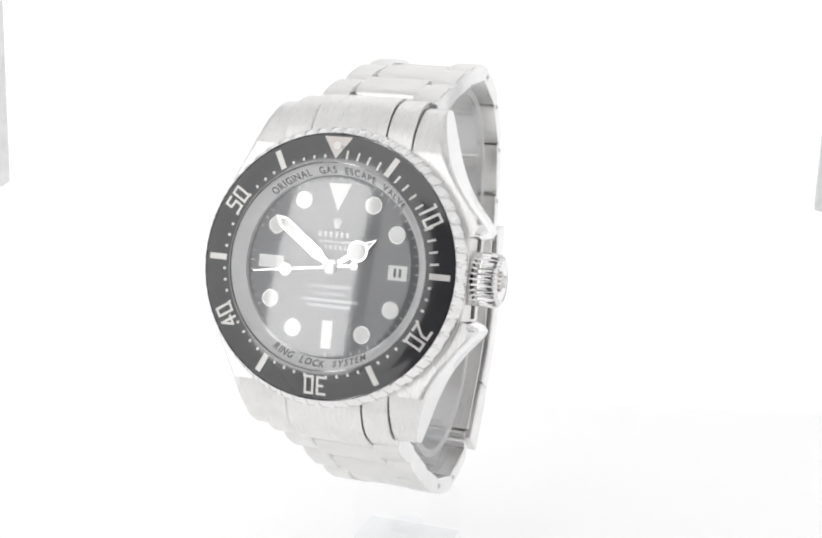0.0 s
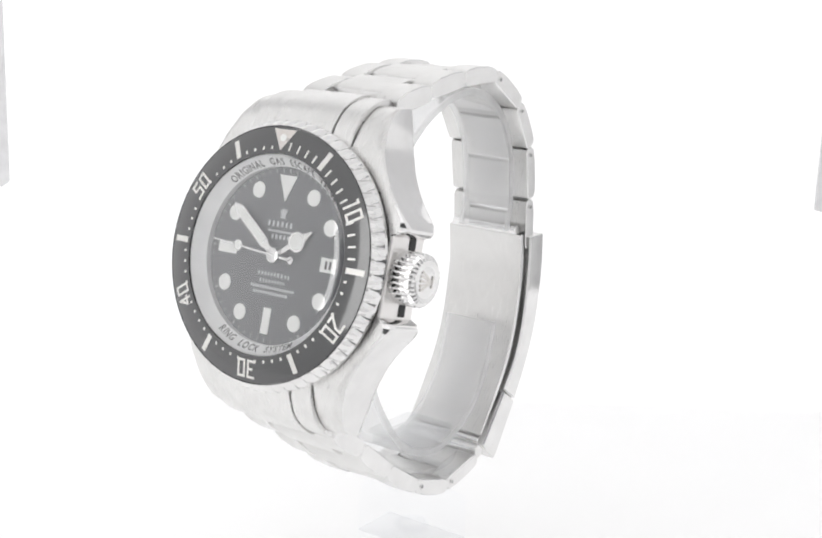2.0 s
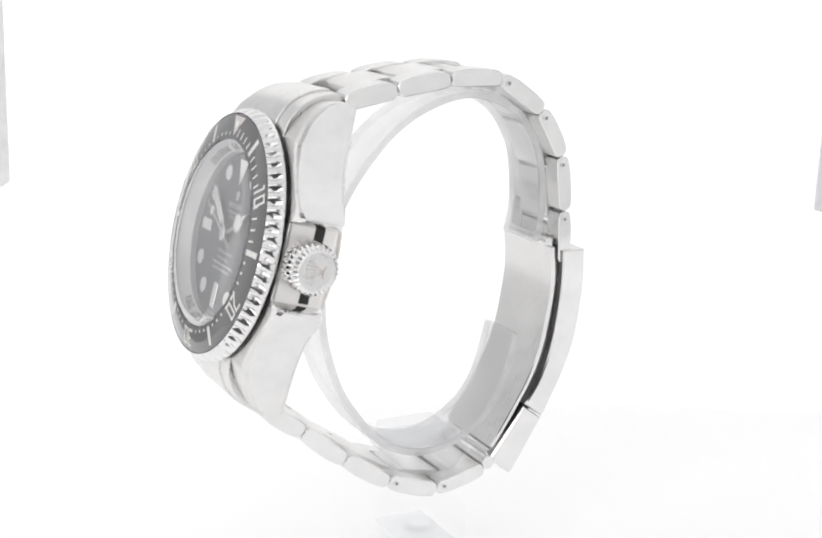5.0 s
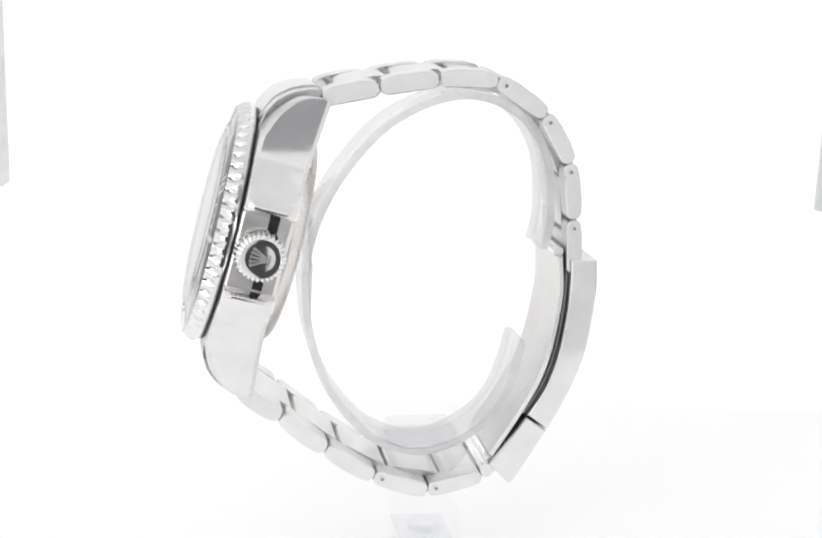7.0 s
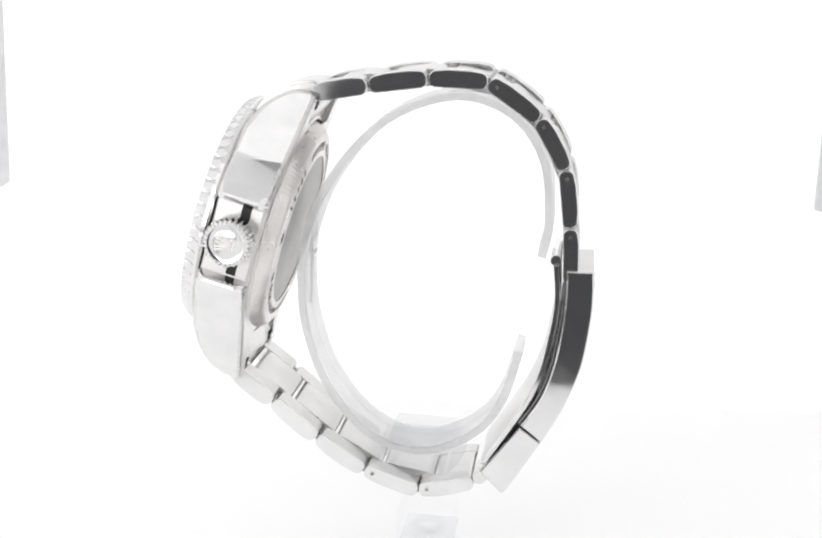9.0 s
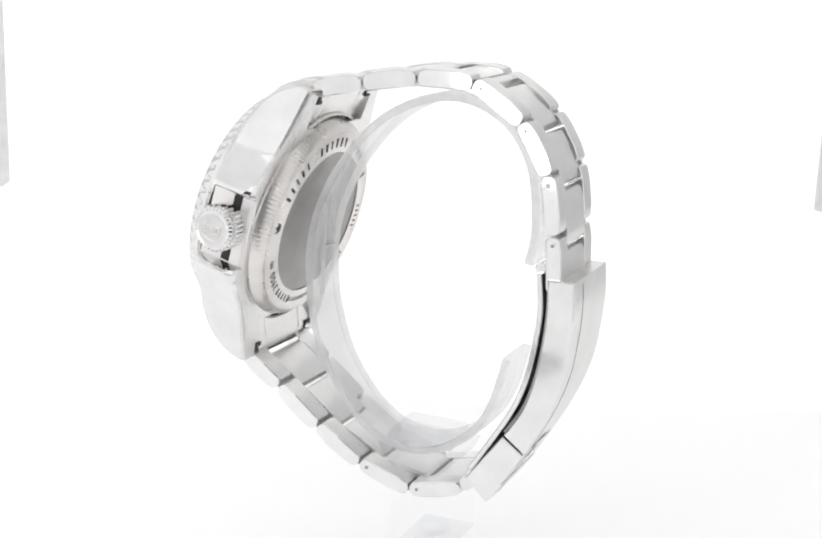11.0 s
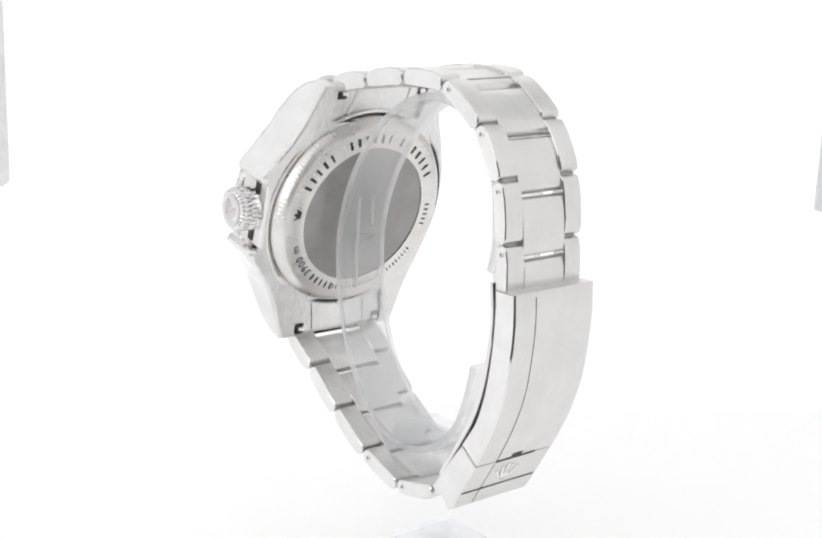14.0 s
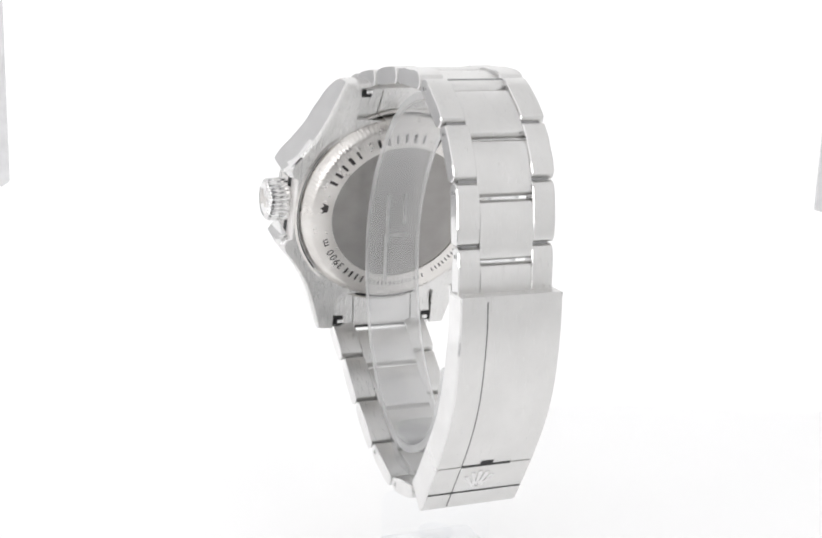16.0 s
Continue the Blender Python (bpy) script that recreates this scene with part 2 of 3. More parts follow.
def build_tent():
    # tabletop and backdrop: the floor ends before the camera, and bends up behind
    bm = bmesh.new()
    prof = [(-122, FLOOR)] + [(90, FLOOR)]
    bm_top = []
    for x in (-300, 300):
        bm_top.append([bm.verts.new((x, y, z)) for y, z in prof] + [bm.verts.new((x, y, z - 8)) for y, z in reversed(prof)])
    n = len(bm_top[0])
    for i in range(n):
        bm.faces.new((bm_top[0][i], bm_top[0][(i + 1) % n], bm_top[1][(i + 1) % n], bm_top[1][i]))
    bm.faces.new(bm_top[0]), bm.faces.new(bm_top[1])
    tagged(part("floor", bm, TABLE), "white tabletop of the light tent, with a glow added to it", "tabletop", kind="structure")
    # curved backdrop
    bm = bmesh.new()
    prof = [(90, FLOOR)]
    for k in range(13):
        a = math.pi / 2 * k / 12
        prof.append((90 + 4 + 200 * math.sin(a), FLOOR + 200 * (1 - math.cos(a))))
    prof.append((294, 400))
    back = [(y + 8, z - 2) for y, z in reversed(prof)]
    loop = prof + back
    rows = [[bm.verts.new((x, y, z)) for y, z in loop] for x in (-190, 190)]
    n = len(loop)
    for i in range(n):
        bm.faces.new((rows[0][i], rows[0][(i + 1) % n], rows[1][(i + 1) % n], rows[1][i]))
    bm.faces.new(rows[0]), bm.faces.new(rows[1])
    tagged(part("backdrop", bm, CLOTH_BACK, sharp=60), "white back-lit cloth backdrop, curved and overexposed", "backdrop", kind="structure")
    side_label, flap_label = "white back-lit cloth side wall of the tent", "white cloth front flap of the tent"
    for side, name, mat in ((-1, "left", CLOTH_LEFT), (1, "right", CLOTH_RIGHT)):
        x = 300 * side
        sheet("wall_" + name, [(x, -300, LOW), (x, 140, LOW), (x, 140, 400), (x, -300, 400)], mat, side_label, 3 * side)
        sheet("wall_rear_" + name, [(x, 140, LOW), (190 * side, 300, LOW), (190 * side, 300, 400), (x, 140, 400)], CLOTH_REAR, "cloth corner of the tent, greyed and dimmed as if in shade", -3 * side)
    sheet("ceiling", [(-303, -303, 400), (303, -303, 400), (303, 305, 400), (-303, 305, 400)], CLOTH_TOP, "white cloth tent top, glowing in place of lamps above", 3)
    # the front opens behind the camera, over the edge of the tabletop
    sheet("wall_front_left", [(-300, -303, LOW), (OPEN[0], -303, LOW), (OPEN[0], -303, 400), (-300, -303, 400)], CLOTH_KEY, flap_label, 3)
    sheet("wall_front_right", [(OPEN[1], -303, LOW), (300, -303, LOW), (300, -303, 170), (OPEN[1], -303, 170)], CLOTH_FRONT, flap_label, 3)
    # unseen pieces, added and cut to shape reflections in case and crown
    sheet("wall_front_top", [(-12, -303, 170), (150, -303, 170), (150, -303, 400), (-12, -303, 400)], CLOTH_BROW, "unseen cloth above the tent opening, greyed to darken reflections", 3)
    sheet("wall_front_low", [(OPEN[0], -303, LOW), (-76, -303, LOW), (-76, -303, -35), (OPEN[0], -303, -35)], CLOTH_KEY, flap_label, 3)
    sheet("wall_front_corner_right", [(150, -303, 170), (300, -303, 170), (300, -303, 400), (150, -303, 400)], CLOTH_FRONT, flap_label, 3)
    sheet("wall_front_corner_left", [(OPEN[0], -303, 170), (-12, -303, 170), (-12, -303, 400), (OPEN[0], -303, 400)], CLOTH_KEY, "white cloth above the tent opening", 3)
    # dark room outside
    sheet("wall_room", [(-1500, -1500, -900), (1500, -1500, -900), (1500, -1500, 1500), (-1500, -1500, 1500)], ROOM, "dark wall of the room outside", 20)
    sheet("ground", [(-1500, -1500, -900), (1500, -1500, -900), (1500, 1500, -900), (-1500, 1500, -900)], ROOM, "dark floor of the room outside", 20)


def build_strap(x_low, x_up):
    """A grey strap that hangs from the tent's top before the backdrop."""
    ob = thing("hanging_strap", "pale grey strap hanging from the tent's top", "strap", pose(0, 150 * MM, -17 * MM), "tent straps")
    bm = bmesh.new()
    slab(bm, [(x_low - 5, 0.0), (x_low - 1, -1.0), (x_low + 1.2, 0.6), (x_up + 1.2, 417.0), (x_up - 5, 417.0)], -0.6, 0.6, 0.2)
    part("webbing", bm, SEAM, ob)


build_tent()
build_strap(-122.6, -122.6)
build_strap(119.5, 119.5)


def build_panel_lamp():
    """The small lamp inside the tent's front whose patch runs over the bezel."""
    ob = thing("panel_lamp", "small glowing light panel on a stand by the tent's opening", "lamp", pose(-84 * MM, -112 * MM, FLOOR * MM))
    part("lamp_foot", slab(bmesh.new(), box_pts(0, 1.5, 30, 3), -8, 8, 1.0), HOUSING, ob)
    part("lamp_post", slab(bmesh.new(), box_pts(0, 28, 5, 51), -3, 3, 1.0), HOUSING, ob)
    part("lamp_housing", slab(bmesh.new(), box_pts(0, 90, 50, 80), -6, 1, 1.5), HOUSING, ob)
    part("lamp_diffuser", slab(bmesh.new(), box_pts(0, 90, 44, 74), 1.1, 2.4, 0.5), LED, ob)


build_panel_lamp()


# ---- the watch ----
TILT, ROLL_HEAD = 0.2505, -0.0166
HEAD_AT = Vector((-36.38, 3.77, 7.07))


def head_matrix():
    n = Vector((-math.cos(TILT), 0, math.sin(TILT)))
    u = Vector((math.sin(TILT), 0, math.cos(TILT)))
    v = Vector((0, -1, 0))
    u, v = u * math.cos(ROLL_HEAD) + v * math.sin(ROLL_HEAD), v * math.cos(ROLL_HEAD) - u * math.sin(ROLL_HEAD)
    m = Matrix((v, u, n)).transposed().to_4x4()
    m.translation = (HEAD_AT - Vector((0, 0, BASE))) * MM
    return m


HEAD = head_matrix()                                  # dial frame: x to 3, y to 12, z out of the dial
RIM = HEAD @ Matrix.Scale(0.985, 4)                    # bezel, inner ring and crystal
DIALS = RIM @ Matrix.Translation((0, 0, 0.25 * MM))    # dial and pointers, as they show through the thick crystal
BAND = Matrix.Translation((0, 0, -BASE * MM))         # turntable frame: x away from the dial, y off the crown
BACK = HEAD @ pose(0, 0, 0, 0, 180, 0)                # seen from behind: x, y as one reads it

watch = thing("wristwatch", "steel diver's wristwatch with black dial, standing upright, closed", "watch", pose(0, 0, BASE * MM))


PLAIN_SIDE = smooth([(0, 21.2), (6, 20.95), (12, 19.2), (17, 16.9), (20, 15.8), (23, 14.9), (26.6, 13.9)], 6)
GUARD_SIDE = [(0, 21.4), (6.3, 21.4)] + smooth([(6.35, 21.42), (6.6, 22.1), (7.0, 23.1), (7.7, 23.7), (9.2, 22.6), (11.5, 20.6), (15, 18.2), (19, 16.4), (23, 15.1), (26.6, 13.9)], 6)


def outline(y, side):
    """Half width of the case at y; the crown side has guards."""
    a = abs(y)
    tab = GUARD_SIDE if side > 0 else PLAIN_SIDE
    for (y0, x0), (y1, x1) in zip(tab, tab[1:]):
        if a <= y1:
            return x0 + (x1 - x0) * (a - y0) / max(1e-6, y1 - y0)
    return tab[-1][1]


def along(table, a):
    """Straight steps through a table of (place, value)."""
    for (a0, v0), (a1, v1) in zip(table, table[1:]):
        if a <= a1:
            return v0 + (v1 - v0) * (a - a0) / (a1 - a0)
    return table[-1][1]


LUG_TOP = smooth([(0, -0.5), (17.0, -0.52), (19.1, -0.85), (21.0, -1.5), (22.7, -2.4), (24.8, -4.2), (25.7, -5.4), (26.3, -6.7), (26.6, -8.2)], 5)
END_TOP = smooth([(18.6, -0.3), (21.4, -0.75), (23.0, -1.45), (24.6, -2.4), (26.4, -4.4), (27.6, -6.8), (28.1, -8.6)], 3)


def case_top(y):
    return along(LUG_TOP, abs(y))


def case_low(y):
    a = abs(y)
    return -9.4 - 1.6 * max(0, (a - 12) / 14.6)


def build_case():
    bm = bmesh.new()
    ys = [0, 2, 4.2, 6.0, 6.3, 6.45, 6.6, 6.75, 6.9, 7.05, 7.2, 7.45, 7.7, 8.0, 8.3, 8.7, 9.2, 10, 11, 12, 13, 14, 15, 16, 17, 18, 18.9, 19.0, 20, 21, 22, 23, 23.8, 24.5, 25.1, 25.6, 26, 26.3, 26.6]
    ys = [-y for y in reversed(ys[1:])] + ys
    for side in (1, -1):
        rows = []
        for y in ys:
            xo, zt, zb = outline(y, side), case_top(y), case_low(y)
            xi = 10.75 if abs(y) > 18.95 else 0.0
            k = max(0.0, min(1.0, (10.4 - abs(y)) / 3.2, (abs(y) - 6.4) / 0.9)) ** 2 if side > 0 else 0.0
            slope = max(0.0, min(1.0, (abs(y) - 12) / 8))
            top, low = 0.45 + 1.3 * k + 0.55 * slope, 0.75 + 1.5 * k
            if abs(y) > 26.3:
                zt, zb = zt - 0.35, zb + 0.3
            row = [(xi, zt), (xo * 0.6 + xi * 0.4, zt), (xo - top, zt), (xo - 0.3 * top, zt - 0.35 * top), (xo, zt - top), (xo, zb + low), (xo - 0.28 * low, zb + 0.3 * low), (xo - 0.85 * low, zb), (xi, zb)]
            rows.append([bm.verts.new((x * side, y, z)) for x, z in row])
        for p, q in zip(rows, rows[1:]):
            for i in range(len(p)):
                j = (i + 1) % len(p)
                f = bm.faces.new((p[i], p[j], q[j], q[i]))
                mid_y = max(abs(p[0].co.y), abs(q[0].co.y))
                f.material_index = (1 if mid_y > 6.4 else 2) if i == 4 or (i in (2, 3, 5, 6) and mid_y < 12) else 0
        bm.faces.new(rows[0]), bm.faces.new(rows[-1])
    # inner faces on the middle plane are hidden inside
    for f in [f for f in bm.faces if all(abs(v.co.x) < 1e-4 for v in f.verts)]:
        bm.faces.remove(f)
    part("case", bm, [BRUSHED_HEAD, POLISHED, RECESS_STEEL], watch, HEAD, "brushed steel case with polished sides and four lugs", 19)
    # dark groove between case and bezel
    part("bezel_gap", revolve(bmesh.new(), [(21.05, -0.7), (21.05, -0.06), (16, -0.06), (16, -0.7)], 120), GAP, watch, HEAD)
    # spring bar ends and holes in the lugs
    for y, z in ((-24.6, -9.4), (24.8, -8.9)):
        for s in (1, -1):
            bm = bmesh.new()
            revolve(bm, [(0.01, 9.2), (0.62, 9.2), (0.62, 10.74), (0.01, 10.74)], 14, axis="x")
            part("spring_bar_end", bm, SHADOW_STEEL, watch, HEAD @ Matrix.Translation((0 if s > 0 else 0, y * MM, z * MM)) @ pose(0, 0, 0, 0, 0, 0 if s > 0 else 180))


build_case()


# crown between its guards
def build_crown():
    z, y = -4.75, 0.25
    at = (-0.93, y, z)
    bm = bmesh.new()
    teeth = 30

    def wave(a, i):
        s = 0.5 + 0.5 * math.cos(a * teeth)
        return (0.42 * (s ** 1.5)) if 1 <= i <= 4 else 0.0
    prof = [(3.2, 22.1), (3.95, 22.3), (4.25, 22.7), (4.25, 26.0), (3.95, 26.6), (3.3, 26.95), (3.1, 26.86), (2.2, 26.93), (1.1, 26.97), (0.02, 26.98), (0.02, 22.1)]
    revolve(bm, prof, 180, wave, axis="x", at=at)
    crown = part("crown", bm, POLISHED, watch, HEAD, "fluted polished steel winding crown")
    # raised mark on the crown's end: five plain rays over a bar
    bm = bmesh.new()
    for k in range(5):
        a = radians(-40 + 20 * k)
        tip = (2.1 * math.sin(a), 1.0 + 1.1 * math.cos(a) - 0.6)
        plate(bm, [(-0.16 + 0.1 * (k - 2), -1.0), (0.16 + 0.1 * (k - 2), -1.0), (tip[0] + 0.16, tip[1]), (tip[0] - 0.16, tip[1])], 26.80, 27.1, 0.04)
        disc(bm, 0.26, 26.80, 10, h=0.3, at=(tip[0], tip[1] + 0.15))
    plate(bm, box_pts(0, -1.35, 1.9, 0.45), 26.80, 27.1, 0.04)
    for v in bm.verts:
        v.co = Vector((v.co.z - 0.93, v.co.x + y, v.co.y + z))
    part("crown_mark", bm, SATIN, crown)
    bm = bmesh.new()
    revolve(bm, [(0.02, 20.5), (2.2, 20.5), (2.2, 22.2), (0.02, 22.2)], 40, axis="x", at=at)
    part("crown_tube", bm, POLISHED, watch, HEAD)
    # dark seat strips that show above and below the crown
    bm = bmesh.new()
    plate(bm, [(-6.25, z - 2.0), (6.05, z - 2.0), (6.05, z - 0.3), (-6.25, z - 0.3)], 21.35, 21.5, 0.03)
    for v in bm.verts:
        v.co = Vector((v.co.z, v.co.x + y, v.co.y))
    part("crown_seat", bm, GAP, watch, HEAD)


build_crown()


# bezel ring with scallops, ceramic insert, marks
def cone(r):
    return 3.72 - (r - 16.3) * 0.17


# square figures as strokes, 1.6 wide and 2.9 high
A, B = 0.62, 1.3
DIGITS = {
    "0": [[(-A, -B), (-A, B)], [(A, -B), (A, B)], [(-A - 0.2, B), (A + 0.2, B)], [(-A - 0.2, -B), (A + 0.2, -B)]],
    "1": [[(0.25, -B - 0.2), (0.25, B + 0.2)], [(0.25, B), (-0.35, B)]],
    "2": [[(-A - 0.2, B), (A + 0.2, B)], [(A, B), (A, 0.25)], [(A, 0.3), (-A, -B)], [(-A - 0.2, -B), (A + 0.2, -B)]],
    "3": [[(-A - 0.2, B), (A + 0.2, B)], [(A, B), (A, -B)], [(-A * 0.6, 0), (A, 0)], [(-A - 0.2, -B), (A + 0.2, -B)]],
    "4": [[(A * 0.5, -B - 0.2), (A * 0.5, B + 0.2)], [(A * 0.5, B), (-A, -0.45)], [(-A - 0.2, -0.5), (A + 0.3, -0.5)]],
    "5": [[(-A - 0.2, B), (A + 0.2, B)], [(-A, B), (-A, 0.15)], [(-A, 0.15), (A, 0.15)], [(A, 0.3), (A, -B)], [(-A - 0.2, -B), (A + 0.2, -B)]],
}


def build_bezel():
    bm = bmesh.new()
    teeth = 60

    def wave(a, i):
        s = (0.5 + 0.5 * math.cos(a * teeth)) ** 1.8
        return s * (0, 0, 0, 0.05, 0.85, 0.5, 0, 0, 0, 0)[i]
    prof = [(20.0, -0.05), (21.7, -0.05), (22.12, 0.35), (22.15, 0.95), (21.85, 1.75), (21.35, 2.5), (20.95, 2.98), (20.8, 2.6), (16.2, 2.6), (16.2, -0.05)]
    revolve(bm, prof, 720, wave)
    bezel = part("bezel", bm, POLISHED, watch, RIM, "polished steel rotating bezel with scalloped edge", 40)
    bm = bmesh.new()
    revolve(bm, [(16.35, 2.62), (20.78, 2.62), (20.78, cone(20.78)), (20.6, cone(20.6) + 0.04), (16.5, cone(16.5) + 0.04), (16.35, cone(16.35))], 160)
    insert = part("bezel_insert", bm, CERAMIC, bezel, None, "glossy black ceramic insert")
    up = lambda r: cone(r) + 0.055
    for minute in (10, 20, 30, 40, 50):
        bm = bmesh.new()
        for side, digit in zip((-1.02, 1.02), str(minute)):
            for stroke in DIGITS[digit]:
                plate(bm, turned([(side + x, 18.6 + y) for x, y in strip(stroke, 0.4)], minute * 6), 0, 0.03, 0.01)
        for v in bm.verts:
            v.co.z += up(math.hypot(v.co.x, v.co.y))
        part("numeral", bm, PLATINUM, bezel)
    for minute in (5, 15, 25, 35, 45, 55):
        bm = bmesh.new()
        plate(bm, [(-0.47, 16.95), (0.47, 16.95), (0.47, 20.15), (-0.47, 20.15)], 0, 0.03, 0.01)
        for v in bm.verts:
            v.co.z += up(v.co.y)
            x, y = v.co.x, v.co.y
            a = radians(-minute * 6)
            v.co.x, v.co.y = x * math.cos(a) - y * math.sin(a), x * math.sin(a) + y * math.cos(a)
        part("bar_mark", bm, PLATINUM, bezel)
    bm = bmesh.new()
    plate(bm, [(-2.35, 20.35), (0, 16.85), (2.35, 20.35)], 0, 0.03, 0.01)
    for v in bm.verts:
        v.co.z += up(v.co.y)
    part("bezel_triangle", bm, PEARL, bezel, None, "pale bezel triangle at zero")
    bm = bmesh.new()
    disc(bm, 0.62, 3.25, 24, h=0.2, at=(0, 18.95))
    part("bezel_pearl", bm, LUME, bezel)
    for minute in range(60):
        if minute % 5 == 0:
            continue
        bm = bmesh.new()
        if minute < 15:
            plate(bm, [(-0.17, 17.0), (0.17, 17.0), (0.17, 18.35), (-0.17, 18.35)], 0, 0.03, 0.01)
        else:
            plate(bm, [(-0.2, 17.0), (0.2, 17.0), (0.2, 17.5), (-0.2, 17.5)], 0, 0.03, 0.01)
        a = radians(-minute * 6)
        for v in bm.verts:
            v.co.z += up(v.co.y)
            x, y = v.co.x, v.co.y
            v.co.x, v.co.y = x * math.cos(a) - y * math.sin(a), x * math.sin(a) + y * math.cos(a)
        part("minute_mark", bm, PLATINUM, bezel)


build_bezel()


def flange(r):
    """Height of the engraved ring inside the crystal."""
    return 1.35 + (r - 14.55) * 0.9


def build_dial():
    part("inner_ring", revolve(bmesh.new(), [(14.55, flange(14.55)), (15.95, flange(15.95)), (16.3, 3.3), (16.3, 0.0), (14.55, 0.0)], 140), RING, watch, RIM, "engraved steel ring round the dial")
    bm = bmesh.new()
    up = lambda r: flange(r) + 0.05
    ring_text(bm, "ORIGINAL  GAS  ESCAPE  VALVE", 1.4, 15.25, 2, up, thick=0.01, bold=0.02)
    part("ring_writing", bm, INK, watch, RIM)
    bm = bmesh.new()
    ring_text(bm, "RING  LOCK  SYSTEM", 1.4, 15.25, 181, up, outward=False, thick=0.01, bold=0.02)
    part("ring_writing", bm, INK, watch, RIM)
    dial = part("dial", disc(bmesh.new(), 14.65, -0.3, 120, h=0.3), DIAL, watch, DIALS, "glossy black dial")
    # hour marks: steel rim under white lume
    for hour in range(12):
        deg = hour * 30
        if hour == 3:
            continue
        if hour == 0:
            shape = [(-1.95, 13.25), (0, 8.75), (1.95, 13.25)]
        elif hour == 6:
            shape = box_pts(0, 10.75, 1.75, 4.4)
        elif hour == 9:
            shape = box_pts(0, 10.65, 2.05, 4.2)
        else:
            shape = [(1.42 * math.cos(k * math.pi / 12), 11.76 + 1.42 * math.sin(k * math.pi / 12)) for k in range(24)]
        if hour == 0:
            shape = list(reversed(shape))
        rim = part("hour_mark", plate(bmesh.new(), turned(shape, deg), 0.0, 0.28, 0.06), POLISHED, dial)
        part("lume", plate(bmesh.new(), turned(inset_loop(shape, 0.11), deg), 0.26, 0.34, 0.02), LUME, rim)
    # date window
    frame_bm = plate(bmesh.new(), box_pts(10.75, 0, 3.1, 2.35), 0.0, 0.08, 0.03)
    date = part("date_window", frame_bm, LUME, dial, None, "white date window")
    bm = bmesh.new()
    for cx in (-0.42, 0.42):
        plate(bm, box_pts(10.75 + cx, 0, 0.42, 1.3), 0.08, 0.1, 0.005)
    part("date_figure", bm, INK, date)
    # minute track
    bm = bmesh.new()
    for k in range(60):
        plate(bm, turned(box_pts(0, 13.95, 0.14 if k % 5 else 0.22, 0.55), k * 6), 0.0, 0.03, 0.005)
    part("minute_track", bm, PRINT, dial)
    # lines of small print that cannot be read or are brand marks: plain bars
    rng = random.Random(4)
    for y, length, h in ((5.15, 6.2, 1.05), (3.95, 5.6, 0.42), (3.05, 3.9, 0.8), (-3.15, 7.1, 0.72), (-4.3, 6.0, 0.62), (-5.35, 9.4, 0.55), (-6.25, 7.8, 0.55)):
        bm = bmesh.new()
        for x, w in word_bars(rng, length, h):
            plate(bm, box_pts(x, y, w * 0.62 if h > 0.6 else w, h * 0.85), 0.0, 0.02, 0.005)
        part("print_line", bm, PRINT, dial)
    bm = bmesh.new()
    for k in range(5):
        a = radians(-36 + 18 * k)
        plate(bm, [(-0.12 + 0.1 * (k - 2), 6.4), (0.12 + 0.1 * (k - 2), 6.4), (1.25 * math.sin(a) + 0.13, 6.6 + 1.15 * math.cos(a)), (1.25 * math.sin(a) - 0.13, 6.6 + 1.15 * math.cos(a))], 0.0, 0.1, 0.01)
    plate(bm, box_pts(0, 6.3, 1.15, 0.3), 0.0, 0.1, 0.01)
    part("dial_mark", bm, PRINT, dial)


build_dial()


def hand_mesh(shape, z, t=0.16, bevel=0.05):
    return plate(bmesh.new(), shape, z, z + t, bevel)


